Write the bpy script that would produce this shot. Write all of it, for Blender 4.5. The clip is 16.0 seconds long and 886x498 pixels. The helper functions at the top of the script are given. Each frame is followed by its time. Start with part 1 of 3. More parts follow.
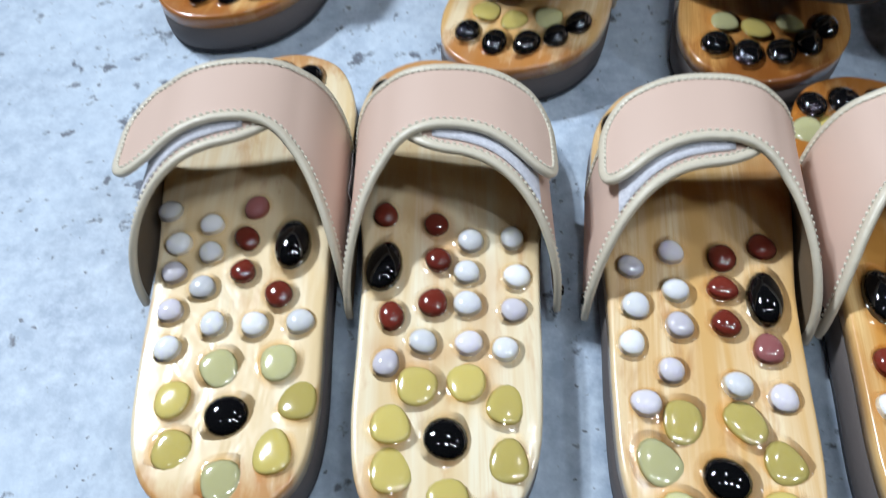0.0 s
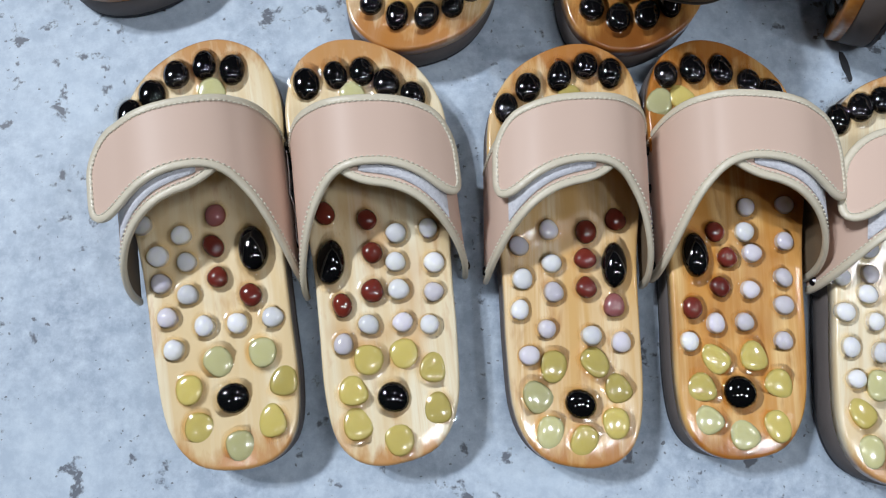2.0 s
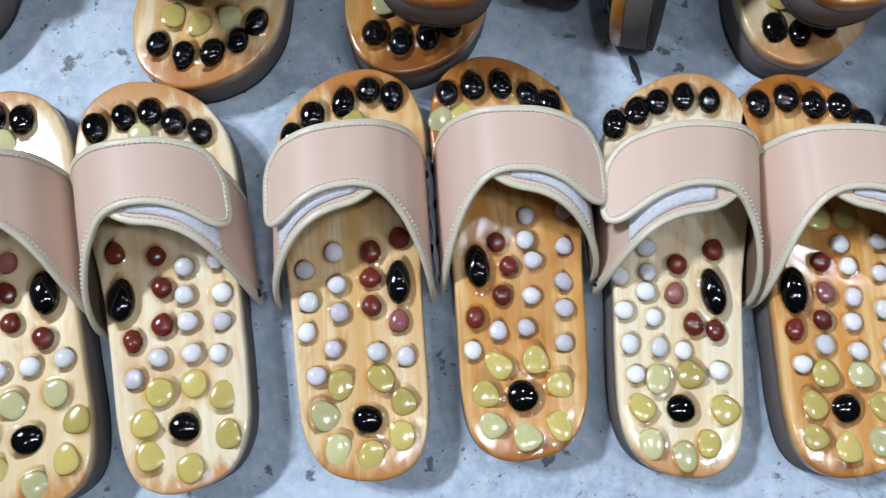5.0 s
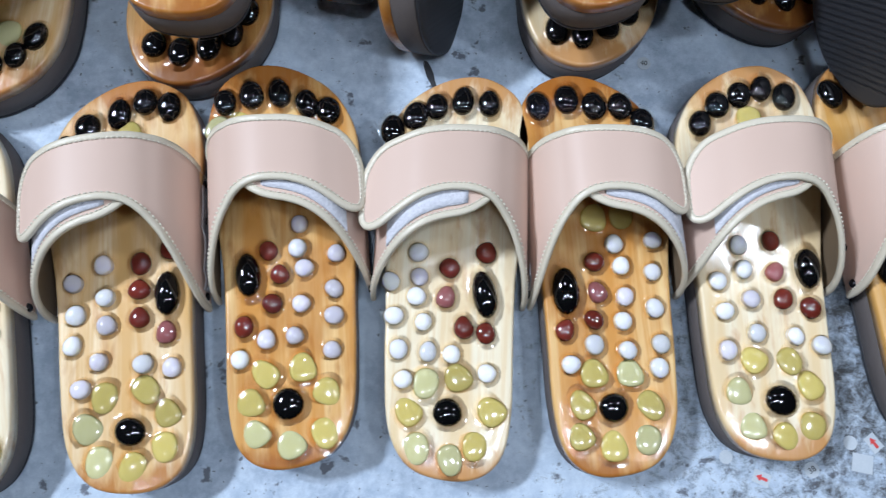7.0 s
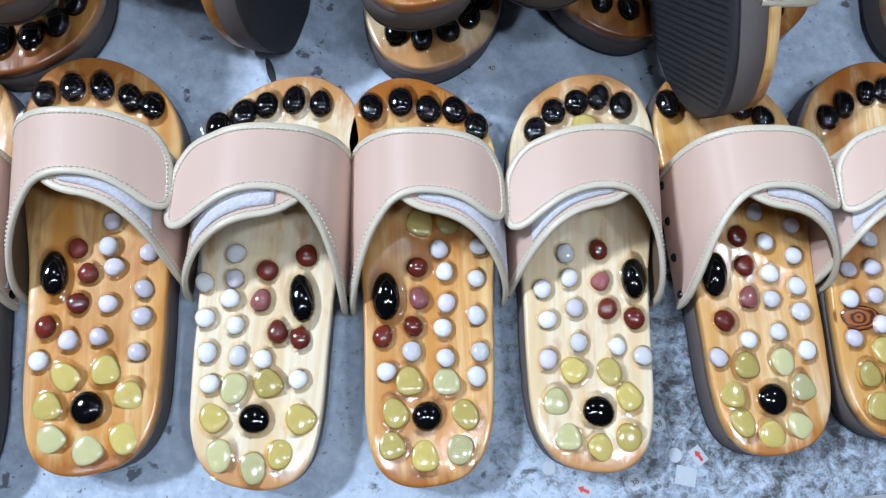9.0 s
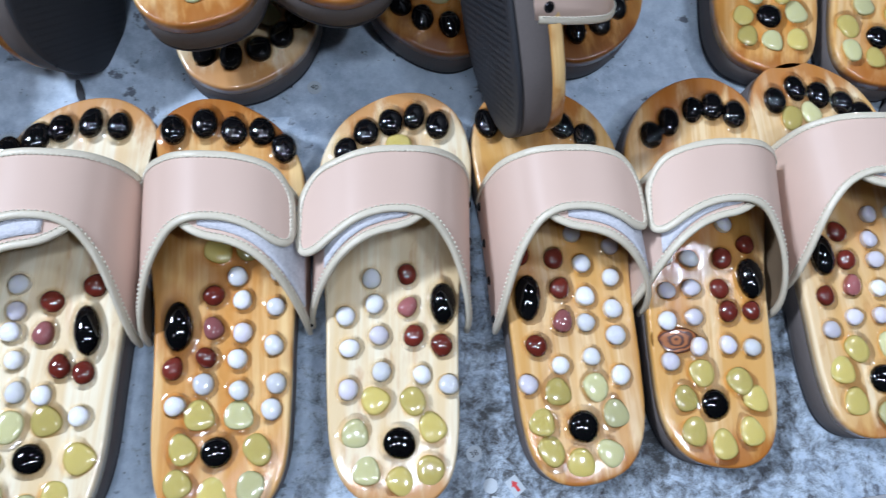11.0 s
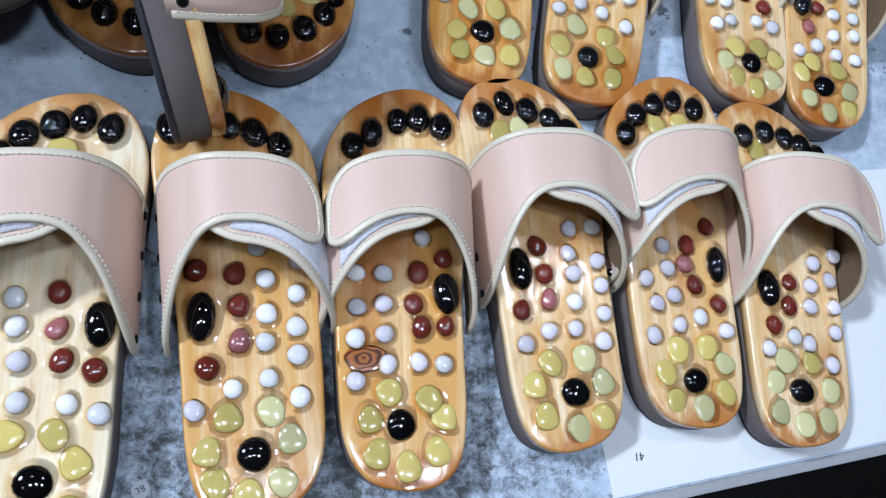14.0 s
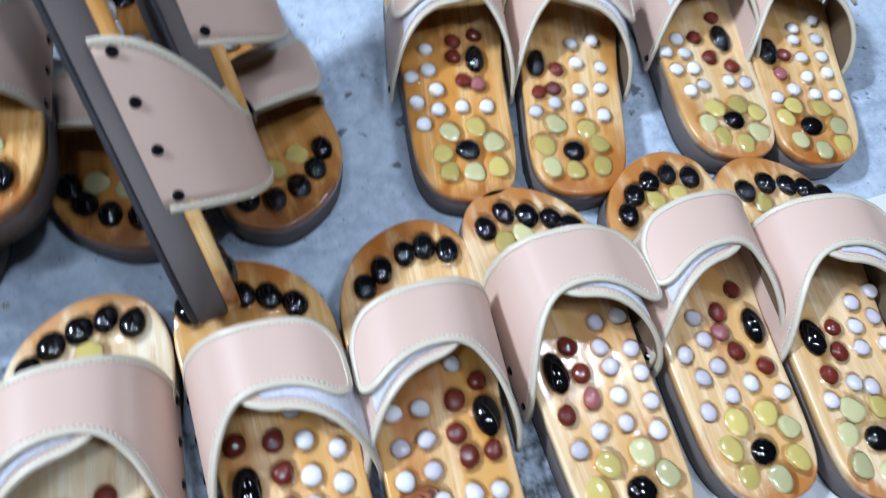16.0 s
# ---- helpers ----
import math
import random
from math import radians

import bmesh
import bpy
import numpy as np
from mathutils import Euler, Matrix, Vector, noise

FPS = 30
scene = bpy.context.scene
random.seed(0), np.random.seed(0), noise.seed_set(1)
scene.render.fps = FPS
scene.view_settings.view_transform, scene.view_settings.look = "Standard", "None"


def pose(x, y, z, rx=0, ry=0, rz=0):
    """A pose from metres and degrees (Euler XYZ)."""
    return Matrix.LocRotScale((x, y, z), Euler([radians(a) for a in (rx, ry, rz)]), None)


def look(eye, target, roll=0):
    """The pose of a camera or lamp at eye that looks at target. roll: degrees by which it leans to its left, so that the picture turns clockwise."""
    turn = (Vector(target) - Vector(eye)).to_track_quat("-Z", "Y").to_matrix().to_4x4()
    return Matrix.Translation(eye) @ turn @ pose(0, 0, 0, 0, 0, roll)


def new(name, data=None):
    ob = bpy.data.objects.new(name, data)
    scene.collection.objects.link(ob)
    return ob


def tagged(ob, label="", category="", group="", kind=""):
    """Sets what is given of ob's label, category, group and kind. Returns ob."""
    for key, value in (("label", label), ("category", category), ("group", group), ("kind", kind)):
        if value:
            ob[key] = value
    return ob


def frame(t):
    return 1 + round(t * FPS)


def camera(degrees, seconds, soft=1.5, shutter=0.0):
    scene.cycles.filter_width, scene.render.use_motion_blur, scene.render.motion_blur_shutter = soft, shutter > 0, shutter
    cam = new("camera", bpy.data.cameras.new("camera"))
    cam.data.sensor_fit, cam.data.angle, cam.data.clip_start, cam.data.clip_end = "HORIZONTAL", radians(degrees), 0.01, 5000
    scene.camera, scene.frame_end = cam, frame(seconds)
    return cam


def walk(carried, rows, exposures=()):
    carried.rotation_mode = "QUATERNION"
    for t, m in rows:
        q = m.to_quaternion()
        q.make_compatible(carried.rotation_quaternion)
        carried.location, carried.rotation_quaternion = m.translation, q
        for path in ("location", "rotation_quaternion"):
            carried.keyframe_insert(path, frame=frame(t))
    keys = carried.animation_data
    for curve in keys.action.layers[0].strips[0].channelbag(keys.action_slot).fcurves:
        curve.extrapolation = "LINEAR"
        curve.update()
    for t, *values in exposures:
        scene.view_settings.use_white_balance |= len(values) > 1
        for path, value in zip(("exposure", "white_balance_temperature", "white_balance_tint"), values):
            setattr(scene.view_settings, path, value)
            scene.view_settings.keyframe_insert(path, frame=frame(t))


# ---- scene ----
cam = camera(64.6, 16.0, 1.15, 0.4)
PATH = [
    (0, (0.072, 0.05, 0.309), (-0.122, 1.171, -1.337), -4.1),
    (0.5, (0.081, 0.083, 0.323), (-0.075, 0.909, -1.492), -6.4),
    (1, (0.07, 0.124, 0.409), (-0.02, 0.71, -1.501), -7.6),
    (1.5, (0.059, 0.134, 0.453), (0.085, 0.579, -1.497), 4.5),
    (2, (0.063, 0.146, 0.451), (0.147, 0.559, -1.504), 10.9),
    (2.5, (0.069, 0.152, 0.451), (0.15, 0.538, -1.51), 10.3),
    (3, (0.077, 0.162, 0.453), (0.165, 0.52, -1.513), 12.6),
    (3.5, (0.096, 0.155, 0.458), (0.187, 0.545, -1.502), 11.0),
    (3.7, (0.11, 0.153, 0.459), (0.22, 0.553, -1.498), 12.5),
    (5.8, (0.247, 0.143, 0.478), (0.341, 0.581, -1.471), 6.4),
    (6, (0.262, 0.141, 0.478), (0.378, 0.584, -1.469), 8.6),
    (6.5, (0.303, 0.139, 0.477), (0.439, 0.568, -1.471), 11.1),
    (7, (0.338, 0.136, 0.479), (0.453, 0.561, -1.472), 8.7),
    (7.5, (0.377, 0.14, 0.475), (0.531, 0.55, -1.477), 13.6),
    (8, (0.409, 0.139, 0.475), (0.577, 0.543, -1.476), 16.4),
    (8.2, (0.415, 0.135, 0.476), (0.59, 0.557, -1.471), 16.8),
    (10.3, (0.496, 0.122, 0.47), (0.697, 0.574, -1.468), 18.7),
    (10.5, (0.51, 0.123, 0.47), (0.722, 0.6, -1.46), 18.7),
    (11, (0.554, 0.124, 0.47), (0.79, 0.589, -1.461), 20.6),
    (11.5, (0.577, 0.118, 0.465), (0.876, 0.579, -1.458), 26.3),
    (12, (0.602, 0.116, 0.468), (0.933, 0.62, -1.439), 26.7),
    (12.5, (0.628, 0.114, 0.47), (1.021, 0.611, -1.427), 31.8),
    (13, (0.649, 0.113, 0.469), (1.113, 0.609, -1.412), 36.5),
    (13.5, (0.663, 0.112, 0.466), (1.157, 0.616, -1.406), 37.9),
    (14, (0.685, 0.108, 0.466), (1.235, 0.585, -1.397), 41.6),
    (14.5, (0.688, 0.106, 0.465), (1.243, 0.602, -1.392), 41.1),
    (15, (0.69, 0.106, 0.464), (1.247, 0.623, -1.385), 39.1),
    (15.5, (0.692, 0.106, 0.465), (1.204, 0.666, -1.385), 33.0),
    (16, (0.695, 0.121, 0.474), (1.213, 0.876, -1.305), 16.1),
]
EXPOSURES = [(0.0, -0.28, 6000, 8), (0.5, -0.66, 6150, 9), (1.0, -0.76, 6250, 10), (1.5, -0.68, 6300, 10), (3.5, -0.50, 6250, 10), (6.0, -0.38, 5850, 10),
             (7.0, -0.31, 5750, 10), (10.5, -0.26, 5600, 11), (13.0, -0.26, 5550, 11), (15.0, -0.24, 5600, 12), (16.0, -0.12, 5550, 11)]
walk(cam, [(t, look(eye, target, roll)) for t, eye, target, roll in PATH], EXPOSURES)

# ---- light ----
world = bpy.data.worlds.new("world")
world.use_nodes = True
scene.world = world
wn = world.node_tree.nodes["Background"]
wn.inputs[0].default_value = (0.80, 0.90, 1.0, 1)
wn.inputs[1].default_value = 0.002


def lamp(x, y, z, power, size, tx, ty, colour=(0.94, 0.97, 1.0)):
    """One bare stall bulb or tube above the table."""
    data = bpy.data.lights.new("stall_lamp", "AREA")
    data.shape, data.size, data.energy, data.color = "DISK", size, power, colour
    ob = new("stall_lamp", data)
    ob.matrix_world = look((x, y, z), (tx, ty, 0))
    return ob


# the two bright lamps of the stall, high at its end, and weaker bulbs along it
for lx, ly, lz, power, size in ((-3.10, 1.60, 4.10, 165, 0.30), (-2.60, 2.00, 4.10, 165, 0.30), (0.42, 0.72, 1.80, 2.0, 0.10), (1.55, 0.55, 1.75, 5.5, 0.13),
                                (0.22, -0.10, 1.85, 5.5, 0.12), (-0.45, -0.30, 1.80, 1.2, 0.08), (0.66, -0.05, 1.85, 3.8, 0.11), (1.20, -0.20, 1.80, 7.5, 0.12)):
    lamp(lx, ly, lz, power, size, 0.45, 0.25)


# ---- materials ----
def material(name, colour, rough=0.5, metal=0.0, coat=0.0, coat_rough=0.05):
    m = bpy.data.materials.new(name)
    m.use_nodes = True
    b = m.node_tree.nodes["Principled BSDF"]
    b.inputs["Base Color"].default_value = (*colour, 1)
    b.inputs["Roughness"].default_value = rough
    b.inputs["Metallic"].default_value = metal
    b.inputs["Coat Weight"].default_value = coat
    b.inputs["Coat Roughness"].default_value = coat_rough
    return m, m.node_tree.nodes, m.node_tree.links, b


def ramp(nodes, links, source, stops):
    r = nodes.new("ShaderNodeValToRGB")
    while len(r.color_ramp.elements) < len(stops):
        r.color_ramp.elements.new(0.5)
    for e, (p, c) in zip(r.color_ramp.elements, stops):
        e.position, e.color = p, (*c, 1)
    links.new(source, r.inputs[0])
    return r.outputs[0]


def noise_of(nodes, links, scale, detail=4, stretch=None, rough=0.6, distort=0.0, coords="Object", shift=False):
    tc = nodes.new("ShaderNodeTexCoord")
    vec = tc.outputs[coords]
    if shift:
        oi = nodes.new("ShaderNodeObjectInfo")
        sc = nodes.new("ShaderNodeVectorMath")
        sc.operation = "SCALE"
        sc.inputs[0].default_value = (3.1, 7.7, 5.3)
        links.new(oi.outputs["Random"], sc.inputs["Scale"])
        ad = nodes.new("ShaderNodeVectorMath")
        links.new(vec, ad.inputs[0])
        links.new(sc.outputs[0], ad.inputs[1])
        vec = ad.outputs[0]
    if stretch:
        mp = nodes.new("ShaderNodeMapping")
        mp.inputs["Scale"].default_value = stretch
        links.new(vec, mp.inputs[0])
        vec = mp.outputs[0]
    n = nodes.new("ShaderNodeTexNoise")
    n.inputs["Scale"].default_value = scale
    n.inputs["Detail"].default_value = detail
    n.inputs["Roughness"].default_value = rough
    n.inputs["Distortion"].default_value = distort
    links.new(vec, n.inputs["Vector"])
    return n.outputs["Fac"]


def mix(nodes, links, fac, a, b, mode="MIX"):
    m = nodes.new("ShaderNodeMix")
    m.data_type, m.blend_type = "RGBA", mode
    for value, socket in ((fac, m.inputs[0]), (a, m.inputs[6]), (b, m.inputs[7])):
        if isinstance(value, (int, float)):
            socket.default_value = value
        elif isinstance(value, tuple):
            socket.default_value = (*value, 1)
        else:
            links.new(value, socket)
    return m.outputs[2]


def bump(nodes, links, b, height, strength, distance):
    n = nodes.new("ShaderNodeBump")
    n.inputs["Strength"].default_value = strength
    n.inputs["Distance"].default_value = distance
    links.new(height, n.inputs["Height"])
    links.new(n.outputs[0], b.inputs["Normal"])
    links.new(n.outputs[0], b.inputs["Coat Normal"])
    return n


def wood_material(name, light, deep, stain, amount):
    """Lacquered pine, grain along the sole, with burnt stain in patches."""
    m, n, l, b = material(name, light, 0.34, 0, 1.0, 0.15)
    grain = noise_of(n, l, 26, 6, (10.0, 0.35, 9.0), 0.65, 0.4, shift=True)
    bands = noise_of(n, l, 9, 3, (6.0, 0.5, 6.0), 0.5, 0.8, shift=True)
    patch = noise_of(n, l, 16, 3, (1.0, 0.6, 1.0), 0.55, 0.3, shift=True)
    c = mix(n, l, ramp(n, l, bands, [(0.38, (0, 0, 0)), (0.62, (1, 1, 1))]), light, deep)
    c = mix(n, l, ramp(n, l, grain, [(0.44, (0, 0, 0)), (0.60, (0.65, 0.65, 0.65))]), c, deep)
    lo = 0.66 - amount * 0.3
    c = mix(n, l, ramp(n, l, patch, [(lo, (0, 0, 0)), (lo + 0.20, (0.85, 0.85, 0.85))]), c, stain)
    tc = n.new("ShaderNodeTexCoord")
    sp = n.new("ShaderNodeSeparateXYZ")
    l.new(tc.outputs["Generated"], sp.inputs[0])
    ends = ramp(n, l, sp.outputs["Y"], [(0.0, (0.42, 0.42, 0.42)), (0.09, (0.02, 0.02, 0.02)), (0.85, (0.02, 0.02, 0.02)), (1.0, (0.45, 0.45, 0.45))])
    burn = n.new("ShaderNodeMath")
    l.new(noise_of(n, l, 34, 4, (2.2, 0.7, 1.0), 0.6, 0.3, shift=True), burn.inputs[0])
    l.new(ends, burn.inputs[1])
    c = mix(n, l, ramp(n, l, burn.outputs[0], [(0.60, (0, 0, 0)), (0.82, (0.85, 0.85, 0.85))]), c, stain)
    l.new(c, b.inputs["Base Color"])
    wav = noise_of(n, l, 75, 2, (1.3, 0.7, 1.0), 0.5, 0.4, shift=True)
    b.inputs["Specular IOR Level"].default_value = 0.25
    bump(n, l, b, wav, 0.13, 0.0030)
    return m


def stone_material(name, a, c, rough=0.12, scale=160, coat=1.0, through_light=0.0):
    m, n, l, b = material(name, a, rough, 0, coat, 0.04)
    veins = noise_of(n, l, scale, 4, None, 0.6, 1.2, shift=True)
    col = mix(n, l, ramp(n, l, veins, [(0.38, (0, 0, 0)), (0.66, (1, 1, 1))]), a, c)
    oi = n.new("ShaderNodeObjectInfo")
    hsv = n.new("ShaderNodeHueSaturation")
    mr = n.new("ShaderNodeMapRange")
    mr.inputs[3].default_value, mr.inputs[4].default_value = 0.75, 1.18
    l.new(oi.outputs["Random"], mr.inputs[0])
    l.new(mr.outputs[0], hsv.inputs["Value"])
    l.new(col, hsv.inputs["Color"])
    l.new(hsv.outputs[0], b.inputs["Base Color"])
    if through_light:
        b.inputs["Subsurface Weight"].default_value = through_light
        b.inputs["Subsurface Radius"].default_value = (0.004, 0.004, 0.003)
        b.inputs["Subsurface Scale"].default_value = 1.0
    return m


WOODS = {
    "pale": wood_material("pale_pine", (0.89, 0.80, 0.60), (0.78, 0.60, 0.34), (0.54, 0.24, 0.06), 0.17),
    "honey": wood_material("honey_pine", (0.87, 0.71, 0.46), (0.70, 0.43, 0.16), (0.46, 0.17, 0.030), 0.44),
    "tan": wood_material("tan_pine", (0.85, 0.65, 0.37), (0.66, 0.36, 0.095), (0.40, 0.13, 0.016), 0.56),
    "amber": wood_material("amber_pine", (0.83, 0.58, 0.26), (0.62, 0.29, 0.06), (0.36, 0.115, 0.012), 0.58),
    "brown": wood_material("brown_pine", (0.66, 0.37, 0.12), (0.46, 0.20, 0.045), (0.22, 0.07, 0.012), 0.4),
}
WHITE = stone_material("milk_quartz", (0.88, 0.90, 0.92), (0.78, 0.79, 0.85), 0.12, 60, 1.0, 0.5)
LILAC = stone_material("lilac_quartz", (0.68, 0.64, 0.72), (0.80, 0.79, 0.86), 0.12, 60, 1.0, 0.5)
RED = stone_material("red_jasper", (0.12, 0.016, 0.010), (0.22, 0.04, 0.025), 0.12, 110)
PINK = stone_material("pink_rhodonite", (0.40, 0.17, 0.17), (0.22, 0.045, 0.045), 0.14, 130)
GREEN = stone_material("green_jade", (0.58, 0.46, 0.10), (0.66, 0.57, 0.24), 0.13, 90, 1.0, 0.4)
OLIVE = stone_material("pale_serpentine", (0.54, 0.52, 0.23), (0.66, 0.64, 0.40), 0.13, 120, 1.0, 0.4)
BLACK = stone_material("black_agate", (0.003, 0.003, 0.0035), (0.006, 0.006, 0.007), 0.06, 60)



def lacquer_material():
    """Clear lacquer drawn up in a fillet round a stone: lets the wood through, slightly amber near the stone, and shines."""
    m = bpy.data.materials.new("lacquer_fillet")
    m.use_nodes = True
    n, l = m.node_tree.nodes, m.node_tree.links
    n.remove(n["Principled BSDF"])
    tc = n.new("ShaderNodeTexCoord")
    flat = n.new("ShaderNodeVectorMath")
    flat.operation = "MULTIPLY"
    flat.inputs[1].default_value = (1, 1, 0)
    l.new(tc.outputs["Object"], flat.inputs[0])
    far = n.new("ShaderNodeVectorMath")
    far.operation = "LENGTH"
    l.new(flat.outputs[0], far.inputs[0])
    tint = ramp(n, l, far.outputs["Value"], [(0.0, (0.92, 0.84, 0.70)), (0.98, (0.92, 0.84, 0.70)), (1.0, (0.97, 0.93, 0.86))])
    fade = n.new("ShaderNodeMapRange")
    fade.interpolation_type = "SMOOTHSTEP"
    fade.inputs[1].default_value, fade.inputs[2].default_value = 1.0, 1.36
    l.new(far.outputs["Value"], fade.inputs[0])
    clear = n.new("ShaderNodeBsdfTransparent")
    l.new(mix(n, l, fade.outputs[0], tint, (1.0, 1.0, 1.0)), clear.inputs[0])
    shine = n.new("ShaderNodeBsdfGlossy")
    shine.inputs["Roughness"].default_value = 0.07
    fres = n.new("ShaderNodeFresnel")
    fres.inputs[0].default_value = 1.5
    both = n.new("ShaderNodeMixShader")
    l.new(fres.outputs[0], both.inputs[0])
    l.new(clear.outputs[0], both.inputs[1])
    l.new(shine.outputs[0], both.inputs[2])
    l.new(both.outputs[0], n["Material Output"].inputs[0])
    return m


LACQUER = lacquer_material()


def patent_material():
    m, n, l, b = material("patent_leather", (0.60, 0.37, 0.29), 0.50, 0, 0.03, 0.28)
    f = noise_of(n, l, 9, 3, shift=True)
    l.new(mix(n, l, f, (0.62, 0.458, 0.375), (0.66, 0.498, 0.415)), b.inputs["Base Color"])
    b.inputs["Specular IOR Level"].default_value = 0.3
    bump(n, l, b, noise_of(n, l, 22, 2, shift=True), 0.10, 0.004)
    return m


PATENT = patent_material()


def fabric_material(name, a, c, rough, scale, depth, coat=0.0):
    m, n, l, b = material(name, a, rough, 0, coat, 0.2)
    f = noise_of(n, l, scale, 3, None, 0.7)
    l.new(mix(n, l, f, a, c), b.inputs["Base Color"])
    bump(n, l, b, f, 0.6, depth)
    return m


BINDING = fabric_material("beige_binding", (0.60, 0.55, 0.43), (0.68, 0.62, 0.50), 0.45, 300, 0.0006, 0.25)
# lining coloured darker than its lit beige, to deepen the shade inside the straps
LINING = fabric_material("shade_darkened_lining", (0.17, 0.12, 0.07), (0.22, 0.16, 0.10), 0.7, 900, 0.0005)
VELCRO = fabric_material("lilac_velcro", (0.40, 0.41, 0.48), (0.84, 0.85, 0.90), 0.95, 420, 0.0015)
THREAD = material("cream_thread", (0.72, 0.68, 0.57), 0.6)[0]
FOAM = fabric_material("grey_foam", (0.115, 0.100, 0.096), (0.145, 0.125, 0.120), 0.75, 700, 0.0003)
RUBBER = fabric_material("black_rubber", (0.022, 0.024, 0.030), (0.032, 0.034, 0.042), 0.6, 500, 0.0003)
RIVET = material("dark_rivet", (0.03, 0.03, 0.035), 0.25, 0.8)[0]
FILM = fabric_material("crumpled_film", (0.62, 0.62, 0.65), (0.40, 0.40, 0.44), 0.22, 160, 0.003, 0.6)


def board_material():
    """Blue-grey concrete-print table board, scuffed and soiled near the front edge."""
    m, n, l, b = material("concrete_board", (0.5, 0.5, 0.5), 0.55, 0, 0.05, 0.30)
    cloud = noise_of(n, l, 7.5, 8, None, 0.66, 0.3)
    fine = noise_of(n, l, 85, 6, None, 0.75)
    c = mix(n, l, ramp(n, l, cloud, [(0.32, (0, 0, 0)), (0.68, (1, 1, 1))]), (0.29, 0.36, 0.47), (0.52, 0.62, 0.74))
    c = mix(n, l, ramp(n, l, fine, [(0.40, (0, 0, 0)), (0.70, (0.8, 0.8, 0.8))]), c, (0.64, 0.73, 0.83))
    speck = noise_of(n, l, 60, 4, None, 0.62, 0.2)
    where = noise_of(n, l, 9, 2)
    both = n.new("ShaderNodeMath")
    both.operation = "MULTIPLY"
    l.new(speck, both.inputs[0])
    l.new(ramp(n, l, where, [(0.35, (0.86, 0.86, 0.86)), (0.7, (1.1, 1.1, 1.1))]), both.inputs[1])
    c = mix(n, l, ramp(n, l, both.outputs[0], [(0.60, (0, 0, 0)), (0.655, (0.9, 0.9, 0.9))]), c, (0.11, 0.12, 0.15))
    dots = noise_of(n, l, 230, 2, None, 0.5)
    c = mix(n, l, ramp(n, l, dots, [(0.69, (0, 0, 0)), (0.73, (0.85, 0.85, 0.85))]), c, (0.12, 0.13, 0.16))
    # grime gathers where customers stand
    tc = n.new("ShaderNodeTexCoord")
    d = n.new("ShaderNodeVectorMath")
    d.operation = "DISTANCE"
    sq = n.new("ShaderNodeMapping")
    sq.inputs["Scale"].default_value = (0.55, 1.0, 1.0)
    l.new(tc.outputs["Object"], sq.inputs[0])
    l.new(sq.outputs[0], d.inputs[0])
    d.inputs[1].default_value = (0.40, 0.12, 0)
    near = n.new("ShaderNodeMapRange")
    near.inputs[1].default_value, near.inputs[2].default_value = 0.007, 0.24
    near.inputs[3].default_value, near.inputs[4].default_value = 0.315, 0.0
    l.new(d.outputs["Value"], near.inputs[0])
    dirt = noise_of(n, l, 70, 9, None, 0.82, 0.3)
    add = n.new("ShaderNodeMath")
    l.new(dirt, add.inputs[0])
    l.new(near.outputs[0], add.inputs[1])
    c = mix(n, l, ramp(n, l, add.outputs[0], [(0.64, (0, 0, 0)), (0.82, (0.92, 0.92, 0.92))]), c, (0.045, 0.043, 0.040))
    l.new(c, b.inputs["Base Color"])
    b.inputs["Specular IOR Level"].default_value = 0.25
    bump(n, l, b, fine, 0.25, 0.0008)
    return m


BOARD = board_material()
METAL = fabric_material("table_edging", (0.30, 0.31, 0.33), (0.40, 0.41, 0.43), 0.4, 120, 0.0005)
PAPER = fabric_material("white_paper", (0.74, 0.77, 0.80), (0.78, 0.81, 0.84), 0.6, 40, 0.0008)
DARK = fabric_material("floor_painted_dark", (0.012, 0.012, 0.013), (0.02, 0.02, 0.02), 0.8, 20, 0.001)
STICKER = fabric_material("worn_sticker", (0.42, 0.48, 0.54), (0.58, 0.63, 0.68), 0.5, 900, 0.0003)
INK = material("black_ink", (0.03, 0.03, 0.035), 0.5)[0]
ARROW = material("red_print", (0.62, 0.05, 0.05), 0.5)[0]


def knot_material():
    """Resinous knot: dark wavy rings drawn out along its length."""
    m, n, l, b = material("pine_knot", (0.2, 0.07, 0.02), 0.3, 0, 1.0, 0.05)
    tc = n.new("ShaderNodeTexCoord")
    w = n.new("ShaderNodeTexWave")
    w.wave_type, w.rings_direction = "RINGS", "Z"
    w.inputs["Scale"].default_value = 0.9
    w.inputs["Distortion"].default_value = 7.5
    w.inputs["Detail"].default_value = 2
    w.inputs["Detail Scale"].default_value = 1.2
    l.new(tc.outputs["Object"], w.inputs["Vector"])
    l.new(ramp(n, l, w.outputs["Fac"], [(0.15, (0.06, 0.014, 0.004)), (0.45, (0.22, 0.060, 0.012)), (0.95, (0.36, 0.12, 0.025))]), b.inputs["Base Color"])
    return m


KNOT = knot_material()


# ---- mesh helpers ----
def mesh_object(name, verts, faces, mats, parent=None, label="", smooth=True, slots=None):
    me = bpy.data.meshes.new(name)
    me.from_pydata([tuple(v) for v in verts], [], faces)
    for m in mats:
        me.materials.append(m)
    if slots:
        me.polygons.foreach_set("material_index", slots)
    me.polygons.foreach_set("use_smooth", [smooth] * len(faces))
    me.update()
    ob = new(name, me)
    if parent:
        ob.parent = parent
    if label:
        ob["label"] = label
    return ob


